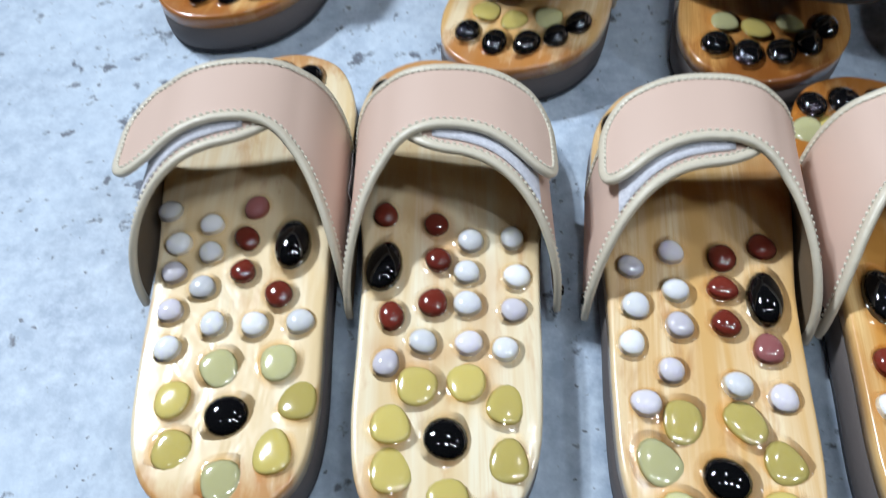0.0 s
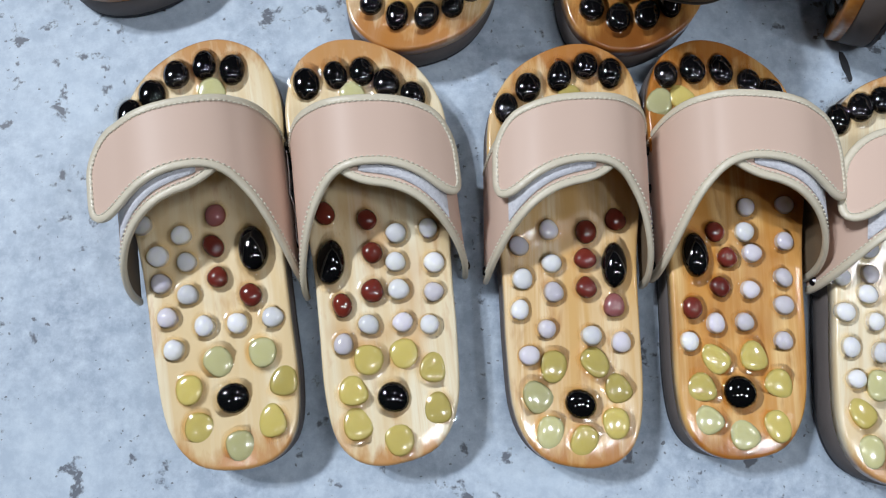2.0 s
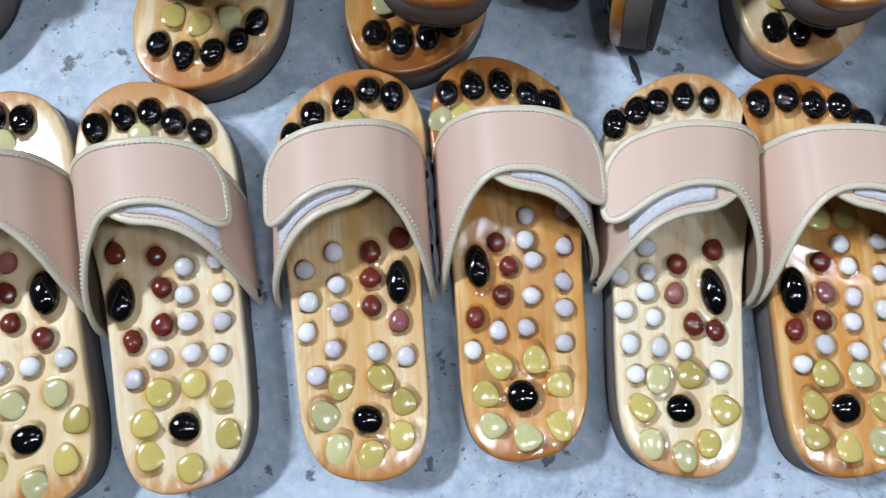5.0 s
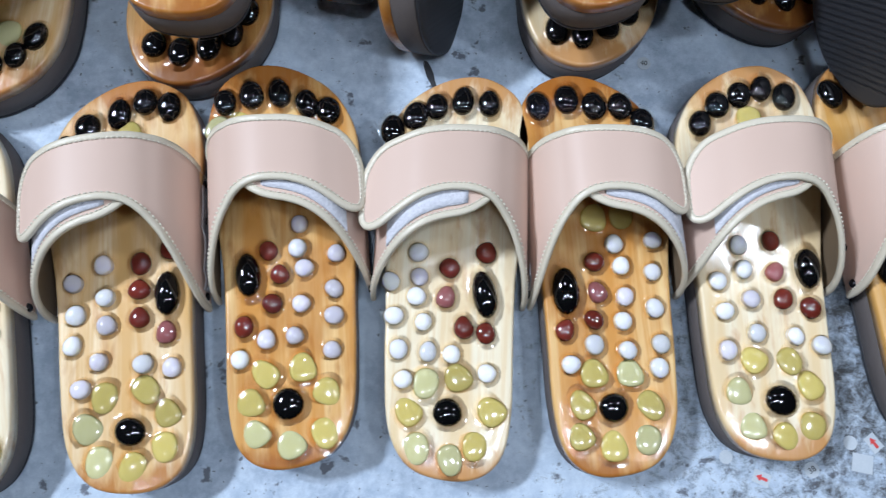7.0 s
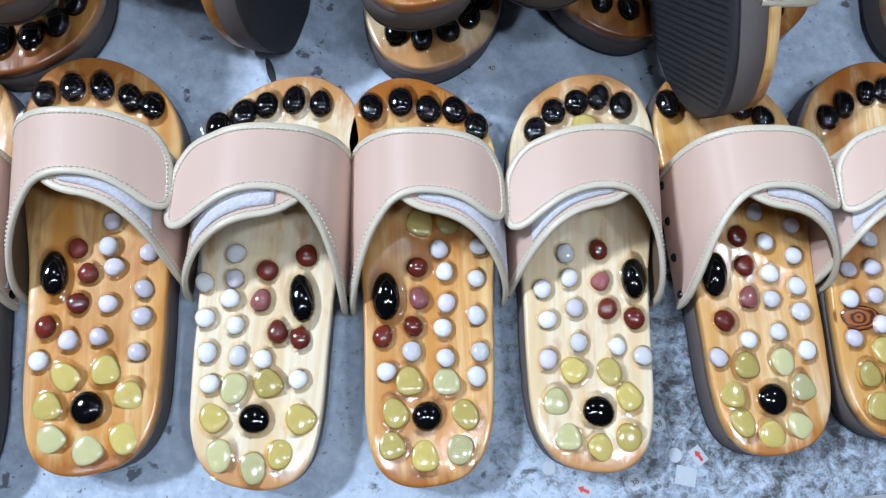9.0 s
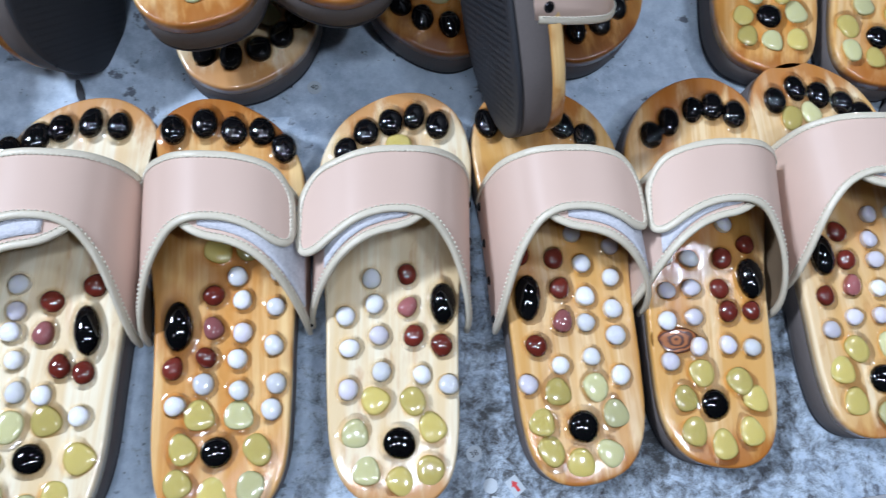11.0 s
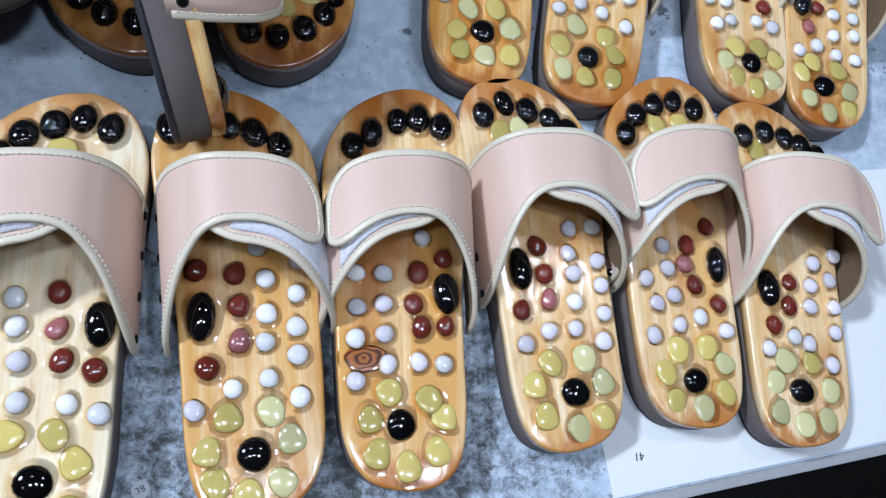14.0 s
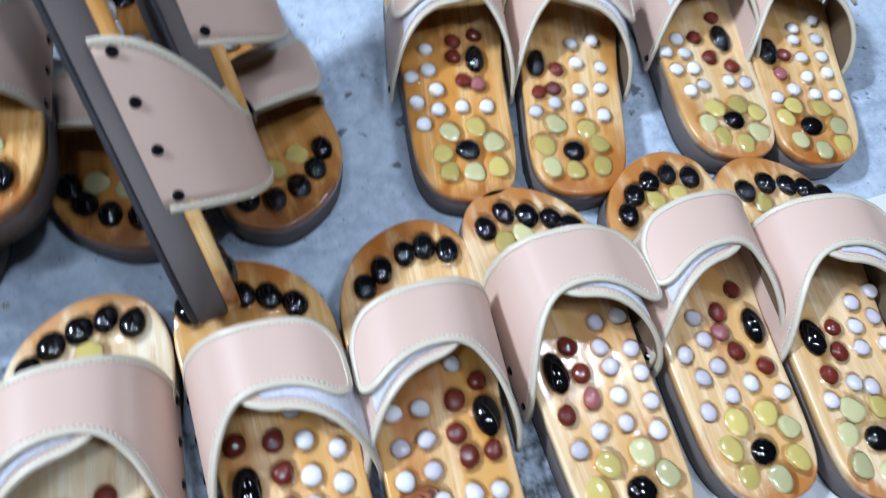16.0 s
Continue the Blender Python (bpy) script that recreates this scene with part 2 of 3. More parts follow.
def box(name, x0, x1, y0, y1, z0, z1, mat, parent=None, bevel=0.0):
    bm = bmesh.new()
    bmesh.ops.create_cube(bm, size=1)
    for v in bm.verts:
        v.co = Vector(((x0 + x1) / 2 + v.co.x * (x1 - x0), (y0 + y1) / 2 + v.co.y * (y1 - y0), (z0 + z1) / 2 + v.co.z * (z1 - z0)))
    if bevel:
        bmesh.ops.bevel(bm, geom=list(bm.edges), offset=bevel, segments=2, affect="EDGES")
    me = bpy.data.meshes.new(name)
    bm.to_mesh(me)
    bm.free()
    me.materials.append(mat)
    ob = new(name, me)
    ob.parent = parent
    return ob


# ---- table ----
# near-black colour stands in for the darkness past the table edge
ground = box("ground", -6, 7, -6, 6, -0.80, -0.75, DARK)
tagged(ground, "floor below the stall table, coloured near-black for lack of light", "floor", kind="structure")
table = box("table_top", -0.9, 2.1, 0.038, 1.5, -0.018, 0.0, BOARD, None, 0.0012)
tagged(table, "blue-grey concrete-pattern table board, scuffed and stained", "table top", kind="structure")
edging = box("trim", -0.9, 2.1, 0.030, 0.0375, -0.020, -0.0015, METAL, None, 0.001)
tagged(edging, "thin grey metal edging along the table front", "edging", kind="structure")


# ---- slipper ----
OUTLINE = [(0, 0), (20, 4), (32, 18), (36.5, 45), (36.5, 85), (37, 125), (41.5, 165), (45.5, 203), (45, 230), (36, 255), (18, 267.5),
           (0, 269), (-20, 262), (-40, 246.5), (-52.5, 223), (-55.5, 199), (-54, 170), (-49, 135), (-46.5, 105), (-45, 70), (-40.5, 30), (-26, 7)]


def closed_curve(points, per=5):
    out, n = [], len(points)
    for i in range(n):
        p0, p1, p2, p3 = (Vector(points[(i + k) % n]) for k in (-1, 0, 1, 2))
        for j in range(per):
            t = j / per
            out.append(0.5 * (2 * p1 + (p2 - p0) * t + (2 * p0 - 5 * p1 + 4 * p2 - p3) * t * t + (3 * p1 - p0 - 3 * p2 + p3) * t ** 3))
    return out


RIM = [p / 1000 for p in closed_curve(OUTLINE)]


def inset(points, d):
    n = len(points)
    out = []
    for i in range(n):
        t = (points[(i + 1) % n] - points[i - 1]).normalized()
        out.append(points[i] + Vector((-t.y, t.x)) * d)
    return out


def lathe_rings(rings, close_top=True, close_bottom=True):
    """Faces between rings of equal length, all running counter-clockwise."""
    n = len(rings[0])
    verts = [v for r in rings for v in r]
    faces = []
    for k in range(len(rings) - 1):
        for i in range(n):
            j = (i + 1) % n
            faces.append((k * n + i, k * n + j, (k + 1) * n + j, (k + 1) * n + i))
    if close_bottom:
        faces.append(tuple(reversed(range(n))))
    if close_top:
        k = (len(rings) - 1) * n
        faces.append(tuple(range(k, k + n)))
    return verts, faces


def layer(profile, shrink=()):
    rings = [[(p.x, p.y, z) for p in inset(RIM, d)] for d, z in profile]
    for s, z in shrink:
        rings.append([(-0.003 + (p.x + 0.003) * s, 0.134 + (p.y - 0.134) * (1 - (1 - s) * 0.8), z) for p in RIM])
    return lathe_rings(rings)


def flip(verts, faces, side):
    if side > 0:
        return verts, faces
    return [(-x, y, z) for x, y, z in verts], [tuple(reversed(f)) for f in faces]


def sole_meshes(side):
    """Wood footbed, grey foam and ribbed rubber; side 1 is a left foot, -1 a right foot."""
    wood = layer([(0.0, 0.0215), (0.0, 0.0280), (0.0005, 0.0292), (0.0013, 0.0298), (0.0024, 0.0300)], [(0.86, 0.0300), (0.7, 0.0297), (0.45, 0.0294), (0.15, 0.0293)])
    foam = layer([(0.0012, 0.0035), (0.0, 0.0045), (-0.0004, 0.013), (0.0, 0.0205), (0.0009, 0.0215)])
    rub = layer([(0.0028, 0.0), (0.0006, 0.0006), (0.0002, 0.0030), (0.0014, 0.0035)])
    made = {}
    for name, (v, f), m in (("footbed", wood, WOODS["pale"]), ("midsole", foam, FOAM), ("outsole", rub, RUBBER)):
        v, f = flip(v, f, side)
        me = bpy.data.meshes.new(name)
        me.from_pydata(v, [], f)
        me.polygons.foreach_set("use_smooth", [True] * len(f))
        me.update()
        made[name] = (me, m)
    # ribs across the tread
    rv, rf = [], []
    y = 0.012
    while y < 0.258:
        xs = [p.x for p in RIM if abs(p.y - y) < 0.009]
        a, b = min(xs) + 0.007, max(xs) - 0.007
        k = len(rv)
        for z in (0.0002, -0.0010):
            w = 0.0014 if z > 0 else 0.0008
            rv += [(a, y - w, z), (b, y - w, z), (b, y + w, z), (a, y + w, z)]
        rf += [(k + 4, k + 7, k + 6, k + 5), (k, k + 1, k + 5, k + 4), (k + 1, k + 2, k + 6, k + 5), (k + 2, k + 3, k + 7, k + 6), (k + 3, k, k + 4, k + 7)]
        y += 0.0042
    me = bpy.data.meshes.new("tread")
    rv = [(x, yy, z + 0.0010) for x, yy, z in rv]
    vv, ff = flip(rv, rf, side)
    me.from_pydata(vv, [], ff)
    me.update()
    made["tread"] = (me, RUBBER)
    return made


ARCH_A, ARCH_H, ARCH_Z, ARCH_P, ARCH_X = 0.0505, 0.065, 0.010, 0.72, -0.0062


def arch(theta, y, lift):
    """A point of the strap: theta runs from the inner side of the foot over the instep."""
    c, s = math.cos(theta), math.sin(theta)
    x = ARCH_X + (ARCH_A + lift) * math.copysign(abs(c) ** ARCH_P, c)
    z = ARCH_Z + (ARCH_H + lift) * max(s, 0) ** ARCH_P
    return Vector((x, y + 0.05 * max(0, z - 0.05), z))


def front_edge(th):
    return 0.183 + 0.018 * max(math.sin(th), 0) ** 0.8 + 0.008 * math.cos(th)


def upper_back(th):
    k = radians(88)
    if th < k:
        return 0.101 + 0.061 * math.sin(th / k * math.pi / 2) ** 1.7
    f = (th - k) / (radians(155) - k)
    return 0.162 - 0.036 * f ** 1.35


def lower_back(th, slide=0.0):
    f = min(1.0, (math.pi - th) / radians(112))
    tuck = min(1.0, max(0.0, (radians(96) - th) / radians(30)))
    return 0.103 + (0.051 - slide) * math.sin(f * math.pi / 2) ** 1.5 + 0.016 * tuck * tuck


def strap_sheet(point, us, span, thick):
    """A thick sheet over us; span gives (back, front) at u. Returns verts, faces, slots and the outer border with normals."""
    nw = 10
    grid = []
    for u in us:
        b, f = span(u)
        grid.append([point(u, b + (f - b) * j / nw) for j in range(nw + 1)])
    nu = len(us)

    def normal(i, j):
        du = grid[min(i + 1, nu - 1)][j] - grid[max(i - 1, 0)][j]
        dw = grid[i][min(j + 1, nw)] - grid[i][max(j - 1, 0)]
        n = dw.cross(du)
        return n.normalized() if n.length > 1e-9 else Vector((0, 0, 1))

    norm = [[normal(i, j) for j in range(nw + 1)] for i in range(nu)]
    if sum((norm[i][nw // 2].z) for i in range(nu)) < 0:
        norm = [[-n for n in row] for row in norm]
    verts = [grid[i][j] for i in range(nu) for j in range(nw + 1)] + [grid[i][j] - norm[i][j] * thick for i in range(nu) for j in range(nw + 1)]
    off = nu * (nw + 1)
    faces, slots = [], []
    for i in range(nu - 1):
        for j in range(nw):
            a, b = i * (nw + 1) + j, (i + 1) * (nw + 1) + j
            faces.append((a, a + 1, b + 1, b))
            slots.append(0)
            faces.append((off + a, off + b, off + b + 1, off + a + 1))
            slots.append(1)
    border = [(i, 0) for i in range(nu)] + [(nu - 1, j) for j in range(1, nw + 1)] + [(i, nw) for i in range(nu - 2, -1, -1)]
    ring = [i * (nw + 1) + j for i, j in border]
    for a, b in zip(ring, ring[1:]):
        faces.append((a, b, off + b, off + a))
        slots.append(0)
    edge = [(grid[i][j], norm[i][j]) for i, j in border]
    return [tuple(v) for v in verts], faces, slots, edge


def resample(edge, step):
    out, carry = [], 0.0
    for (p, n), (q, m) in zip(edge, edge[1:]):
        d = (q - p).length
        if d < 1e-7:
            continue
        s = carry
        while s < d:
            f = s / d
            out.append((p.lerp(q, f), n.lerp(m, f).normalized()))
            s += step
        carry = s - d
    return out


def inward(pts, middle):
    res = []
    for i, (p, n) in enumerate(pts):
        t = pts[min(i + 1, len(pts) - 1)][0] - pts[max(i - 1, 0)][0]
        t = t.normalized() if t.length > 1e-9 else Vector((1, 0, 0))
        w = n.cross(t).normalized()
        res.append((p, n, t, w))
    votes = sum(1 if (middle - p).dot(w) > 0 else -1 for p, n, t, w in res)
    return [(p, n, t, w if votes > 0 else -w) for p, n, t, w in res]


def piping(edge, middle, thick, width=0.0048):
    """A folded binding tape round the border: a flattened tube."""
    path = inward(resample(edge, 0.0030), middle)
    verts, faces, k = [], [], 10
    for p, n, t, w in path:
        c = p - n * thick * 0.5 + w * (width * 0.5 - 0.0012)
        for j in range(k):
            a = 2 * math.pi * j / k
            ca, sa = math.cos(a), math.sin(a)
            verts.append(tuple(c + w * (width * 0.5) * math.copysign(abs(ca) ** 0.7, ca) + n * (thick * 0.5 + 0.0007) * math.copysign(abs(sa) ** 0.7, sa)))
    for i in range(len(path) - 1):
        for j in range(k):
            a, b = i * k + j, i * k + (j + 1) % k
            faces.append((a, b, b + k, a + k))
    return verts, faces


def stitches(edge, middle, inset_by=0.0032):
    path = inward(resample(edge, 0.0030), middle)
    verts, faces = [], []
    for p, n, t, w in path[1:-1]:
        c = p + w * inset_by + n * 0.0008
        k = len(verts)
        for sz in (-0.0004, 0.00035):
            g = 1.0 if sz < 0 else 0.7
            for a, b in ((-1, -1), (1, -1), (1, 1), (-1, 1)):
                verts.append(tuple(c + t * 0.0009 * a * g + w * 0.00030 * b * g + n * sz))
        faces += [(k + 4, k + 5, k + 6, k + 7), (k, k + 1, k + 5, k + 4), (k + 1, k + 2, k + 6, k + 5), (k + 2, k + 3, k + 7, k + 6), (k + 3, k, k + 4, k + 7)]
    return verts, faces


def flap_span(u, end, back, front):
    """Rounds the two corners of the free end."""
    b, f = back(u), front(u)
    d = (end - u) * 0.055
    r = 0.021
    if d < r:
        cut = r - math.sqrt(max(0.0, r * r - (r - d) ** 2))
        b, f = b + cut * 0.95, f - cut * 0.95
    return b, f


def steps(a, b, n):
    return [a + (b - a) * i / n for i in range(n + 1)]


def strap_meshes(side, end_deg, flare, slide, grip):
    """upper_strap with its free flap, lower_strap and velcro, with bindings and stitches."""
    end = radians(end_deg)

    bend = radians(112)
    keep = 0.45 + flare

    def lifted(u, y):
        """Lies on the lower strap, then leaves it towards the free end."""
        k = max(0.0, (u - radians(60)) / (end - radians(60)))
        lift = 0.0005 + 0.0042 * min(1, k * 3)
        p = arch(u, y, lift)
        if u > bend:
            o, o2 = arch(bend, y, lift), arch(bend + 0.02, y, lift)
            line = o + (o2 - o).normalized() * (p - o).length
            p = p.lerp(line, keep * min(1.0, (u - bend) / radians(14)))
        return p

    us = steps(0.02, end - 0.24, 40) + [end - 0.24 + 0.24 * math.sin(i / 8 * math.pi / 2) for i in range(1, 9)]
    up = strap_sheet(lifted, us, lambda u: flap_span(u, end, upper_back, front_edge), 0.0022)
    low = strap_sheet(lambda u, y: arch(u, y, 0.0), steps(math.pi - 0.02, radians(66), 34), lambda u: (lower_back(u, slide), front_edge(u) - 0.001), 0.0020)
    vel = strap_sheet(lambda u, y: arch(u, y, 0.0011), steps(radians(grip), radians(86), 24), lambda u: (lower_back(u, slide) + 0.0055, front_edge(u) - 0.010), 0.0009)
    res = {}
    for name, (v, f, s, edge) in (("upper_strap", up), ("lower_strap", low)):
        mid = Vector((0, 0.155, 0.06))
        bv, bf = piping(edge, mid, 0.0022)
        sv, sf = stitches(edge, mid)
        res[name] = ((v, f, s), (bv, bf), (sv, sf))
    res["velcro"] = (vel[0], vel[1])
    out = {}

    def make(name, v, f, mats, slots=None):
        v, f = flip([tuple(p) for p in v], f, side)
        me = bpy.data.meshes.new(name)
        me.from_pydata(v, [], f)
        for m in mats:
            me.materials.append(m)
        if slots:
            me.polygons.foreach_set("material_index", slots)
        me.polygons.foreach_set("use_smooth", [True] * len(f))
        me.update()
        return me

    for name in ("upper_strap", "lower_strap"):
        (v, f, s), (bv, bf), (sv, sf) = res[name]
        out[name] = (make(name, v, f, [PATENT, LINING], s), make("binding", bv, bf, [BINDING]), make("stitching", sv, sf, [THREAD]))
    film = strap_sheet(lambda u, y: arch(0.0, y, 0.002 + 0.0022 * noise.noise(Vector((y * 160, u * 9, 1.7)))) + Vector((0, 0, 0.004 + u)), steps(0.0, 0.018, 8), lambda u: (0.112, 0.182), 0.0004)
    out["film"] = make("plastic_film", film[0], film[1], [FILM])
    out["velcro"] = make("velcro", res["velcro"][0], res["velcro"][1], [VELCRO])
    return out


def pebble(name, seed, power, lump):
    """A polished pebble of unit radius, flattened later by its scale."""
    rnd = random.Random(seed)
    ph = [rnd.uniform(0, 6.28) for _ in range(3)]
    rings, seg, rows = [], 16, 7
    for i in range(rows):
        el = -0.5 + (math.pi / 2 + 0.5) * i / rows
        r, z = max(math.cos(el), 0) ** power, math.sin(el)
        rings.append([(r * math.cos(a) * (1 + lump * math.sin(a + ph[0]) + lump * 0.6 * math.sin(2 * a + ph[1])),
                       r * math.sin(a) * (1 + lump * math.sin(a + ph[2])), z) for a in (2 * math.pi * j / seg for j in range(seg))])
    v, f = lathe_rings(rings, False, True)
    v.append((0, 0, 1))
    k = (rows - 1) * seg
    f += [(k + j, k + (j + 1) % seg, len(v) - 1) for j in range(seg)]
    stone = len(f)
    # the lacquer that creeps up round the stone
    ring = ((0.90, 0.46), (0.985, 0.30), (1.08, 0.20), (1.20, 0.13), (1.38, 0.07))
    base = [(math.cos(a) * (1 + lump * math.sin(a + ph[0]) + lump * 0.6 * math.sin(2 * a + ph[1])), math.sin(a) * (1 + lump * math.sin(a + ph[2]))) for a in (2 * math.pi * j / seg for j in range(seg))]
    cv, cf = lathe_rings([[(x * r, y * r, z) for x, y in base] for r, z in reversed(ring)], False, False)
    f += [tuple(i + len(v) for i in q) for q in cf]
    v += cv
    me = bpy.data.meshes.new(name)
    me.from_pydata(v, [], f)
    me.polygons.foreach_set("material_index", [0] * stone + [1] * (len(f) - stone))
    me.polygons.foreach_set("use_smooth", [True] * len(f))
    me.update()
    return me


def pebble_set(name, mats, power, lump):
    out = []
    for i in range(2):
        for m in mats:
            me = pebble(name, i * 7 + len(name), power, lump)
            me.materials.append(m)
            me.materials.append(LACQUER)
            out.append(me)
    return out


PEBBLES = {
    "white_stone": pebble_set("white_stone", [WHITE], 0.85, 0.05),
    "lilac_stone": pebble_set("lilac_stone", [LILAC], 0.85, 0.06),
    "red_stone": pebble_set("red_stone", [RED], 0.85, 0.10),
    "pink_stone": pebble_set("pink_stone", [PINK], 0.85, 0.10),
    "green_stone": pebble_set("green_stone", [GREEN, GREEN, OLIVE], 0.70, 0.12),
    "black_stone": pebble_set("black_stone", [BLACK], 0.85, 0.04),
}
SIZES = {  # half width, half length, height in millimetres
    "toe": (8.3, 10.5, 6.2), "white": (6.4, 6.4, 4.6), "red": (6.5, 7.3, 4.6), "pink": (6.5, 7.3, 4.6), "green": (8.8, 9.4, 1.95), "heel": (9.8, 9.3, 5.2), "arch": (8.6, 14.8, 7.5),
}
KIND = {"toe": "black_stone", "white": "white_stone", "red": "red_stone", "pink": "pink_stone", "green": "green_stone", "heel": "black_stone", "arch": "black_stone"}


def disc(name, r, h, mat):
    bm = bmesh.new()
    bmesh.ops.create_cone(bm, cap_ends=True, segments=14, radius1=r, radius2=r * 0.7, depth=h)
    me = bpy.data.meshes.new(name)
    bm.to_mesh(me)
    bm.free()
    me.materials.append(mat)
    return me


RIVET_MESH = disc("rivet", 0.0032, 0.0014, RIVET)
SOLES = {1: sole_meshes(1), -1: sole_meshes(-1)}
STRAPS = {}
COUNT = [0]


def slipper(m, foot, tone, label, rows, end=143, flare=0.0, slide=0.0, grip=136, film=False, fore=0.0, milk=0.3, knots=(), group="row of massage slippers"):
    """One massage slipper: rows gives the stones by kind, in millimetres from the heel's tip."""
    side = 1 if foot == "left" else -1
    COUNT[0] += 1
    rnd = random.Random(COUNT[0])
    root = new("massage_slipper")
    root.matrix_world = m
    tagged(root, label, "slipper", group)

    def child(name, me, parent=root, at=None, tag=""):
        ob = new(name, me)
        ob.parent = parent
        if at is not None:
            ob.matrix_basis = at
        if tag:
            ob["label"] = tag
        return ob

    for name, (me, mat) in SOLES[side].items():
        if name == "footbed":
            me = me.copy()
            me.materials.clear()
            me.materials.append(WOODS[tone])
        elif not me.materials:
            me.materials.append(mat)
        if name == "tread":
            child(name, me)["kind"] = "stuff"
        else:
            child(name, me)
    for kind, places in rows.items():
        for x, y in places:
            sx, sy, sz = (s * rnd.uniform(0.92, 1.08) / 1000 for s in SIZES[kind])
            turn = rnd.uniform(-35, 35) if kind in ("white", "red", "pink", "green", "heel") else (rnd.uniform(-8, 8) - side * (8 if kind == "toe" else -4))
            if kind == "heel":
                turn = rnd.uniform(-60, 60)
            at = pose(x / 1000, y / 1000, 0.0296, rnd.uniform(-5, 5), rnd.uniform(-5, 5), turn) @ Matrix.Diagonal((sx, sy, sz, 1))
            stone = "lilac_stone" if kind == "white" and rnd.random() < milk else KIND[kind]
            child(stone, rnd.choice(PEBBLES[stone]), root, at)
    for x, y, a, b, turn in knots:
        at = pose(x / 1000, y / 1000, 0.0298, 0, 0, turn) @ Matrix.Diagonal((a / 1000, b / 1000, 0.0007, 1))
        me = pebble("knot", 3, 0.8, 0.12)
        me.materials.append(KNOT)
        me.materials.append(LACQUER)
        child("knot", me, root, at, "dark resinous knot in the pine")
    key = (side, end, flare, slide, grip)
    if key not in STRAPS:
        STRAPS[key] = strap_meshes(*key)
    s = STRAPS[key]
    slid = Matrix.Translation((0, fore, 0))
    for name in ("upper_strap", "lower_strap"):
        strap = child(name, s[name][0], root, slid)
        child("binding", s[name][1], strap)
        child("stitching", s[name][2], strap)["kind"] = "stuff"
    child("velcro", s["velcro"], root, slid)
    if film:
        child("plastic_film", s["film"], root, slid, "crumpled clear plastic film")
    for sgn in (1, -1):
        for k in range(4 if sgn > 0 else 1):
            y = 0.109 + 0.0255 * k
            p = arch(0.10 if sgn > 0 else math.pi - 0.10, y, 0.0012)
            child("rivet", RIVET_MESH, root, slid @ Matrix.Translation((p.x * side, p.y, p.z)) @ pose(0, 0, 0, 0, 90 * sgn * side, 0))
    return root


def place(x, y, turn, z=0.001):
    return pose(x, y, z, 0, 0, turn)


# ---- the front row, six pairs with their heels to the front ----
slipper(place(-0.0344, 0.1069, 8.4), "left", "pale", "massage slipper, cream pine footbed with set stones, pink patent strap",
        dict(toe=[(-48, 224), (-33, 236), (-17, 247), (1, 251), (18, 246)], white=[(-38, 131), (-21, 125), (-37, 114), (-22, 105), (-35, 93), (-14, 85), (5, 84), (26, 84), (-33, 74), (-23, 142), (-46, 152)], red=[(-5, 133), (-4, 113), (14, 100)], pink=[(-1, 152)], arch=[(19, 127)], green=[(-9, 63), (17, 65), (28, 46), (19, 24), (-1, 14), (-23, 28), (-27, 50), (4, 233)], heel=[(-2, 41)]), film=True, flare=0.55, end=147, milk=0.1, fore=0.004)
slipper(place(0.0519, 0.1081, 6.3), "right", "pale", "massage slipper, cream pine footbed with set stones, pink patent strap",
        dict(toe=[(-31, 240), (-12, 244), (5, 245), (20, 235), (36, 225)], white=[(15, 136), (35, 137), (13, 118), (36, 115), (13, 101), (34, 97), (-7, 82), (13, 81), (29, 78), (-23, 72)], red=[(-2, 147), (-1, 126), (-3, 102), (-22, 96), (-27, 153)], arch=[(-26, 122)], green=[(-10, 62), (11, 63), (28, 52), (28, 28), (3, 14), (-19, 25), (-20, 44), (-3, 230)], heel=[(3, 38)]), end=144, milk=0.1, fore=0.003)
slipper(place(0.1622, 0.1040, -1.0), "left", "honey", "massage slipper, honey-coloured pine footbed with set stones, pink patent strap",
        dict(toe=[(-43, 222), (-29, 237), (-8, 245), (9, 253), (25, 248)], white=[(-37, 132), (-18, 142), (-35, 111), (-17, 121), (-37, 92), (-16, 103), (-32, 65), (-21, 81), (6, 77), (24, 73)], red=[(5, 142), (24, 149), (4, 124), (4, 106)], pink=[(21, 95)], arch=[(22, 120)], green=[(-18, 59), (7, 61), (21, 45), (18, 26), (-1, 16), (-21, 21), (-27, 40), (-2, 231)], heel=[(-2, 37)]), film=True, knots=[(-8, 256, 3, 2.4, 0)], milk=0.8, fore=0.008)
slipper(place(0.2554, 0.1071, -1.5), "right", "amber", "massage slipper, orange-stained pine footbed with set stones, pink patent strap",
        dict(toe=[(-33, 243), (-15, 247), (4, 247), (22, 238), (36, 232)], white=[(13, 154), (38, 156), (11, 138), (36, 132), (15, 124), (33, 109), (12, 101), (32, 92), (-11, 80), (7, 81), (30, 70), (-28, 69)], red=[(-8, 138), (-1, 121), (-7, 103), (-25, 90)], arch=[(-21, 122)], green=[(-12, 58), (11, 60), (25, 44), (22, 20), (2, 14), (-19, 22), (-22, 41), (-38, 223), (-23, 227)], heel=[(1, 39)]), flare=0.3, end=146, milk=0.8, fore=0.007)
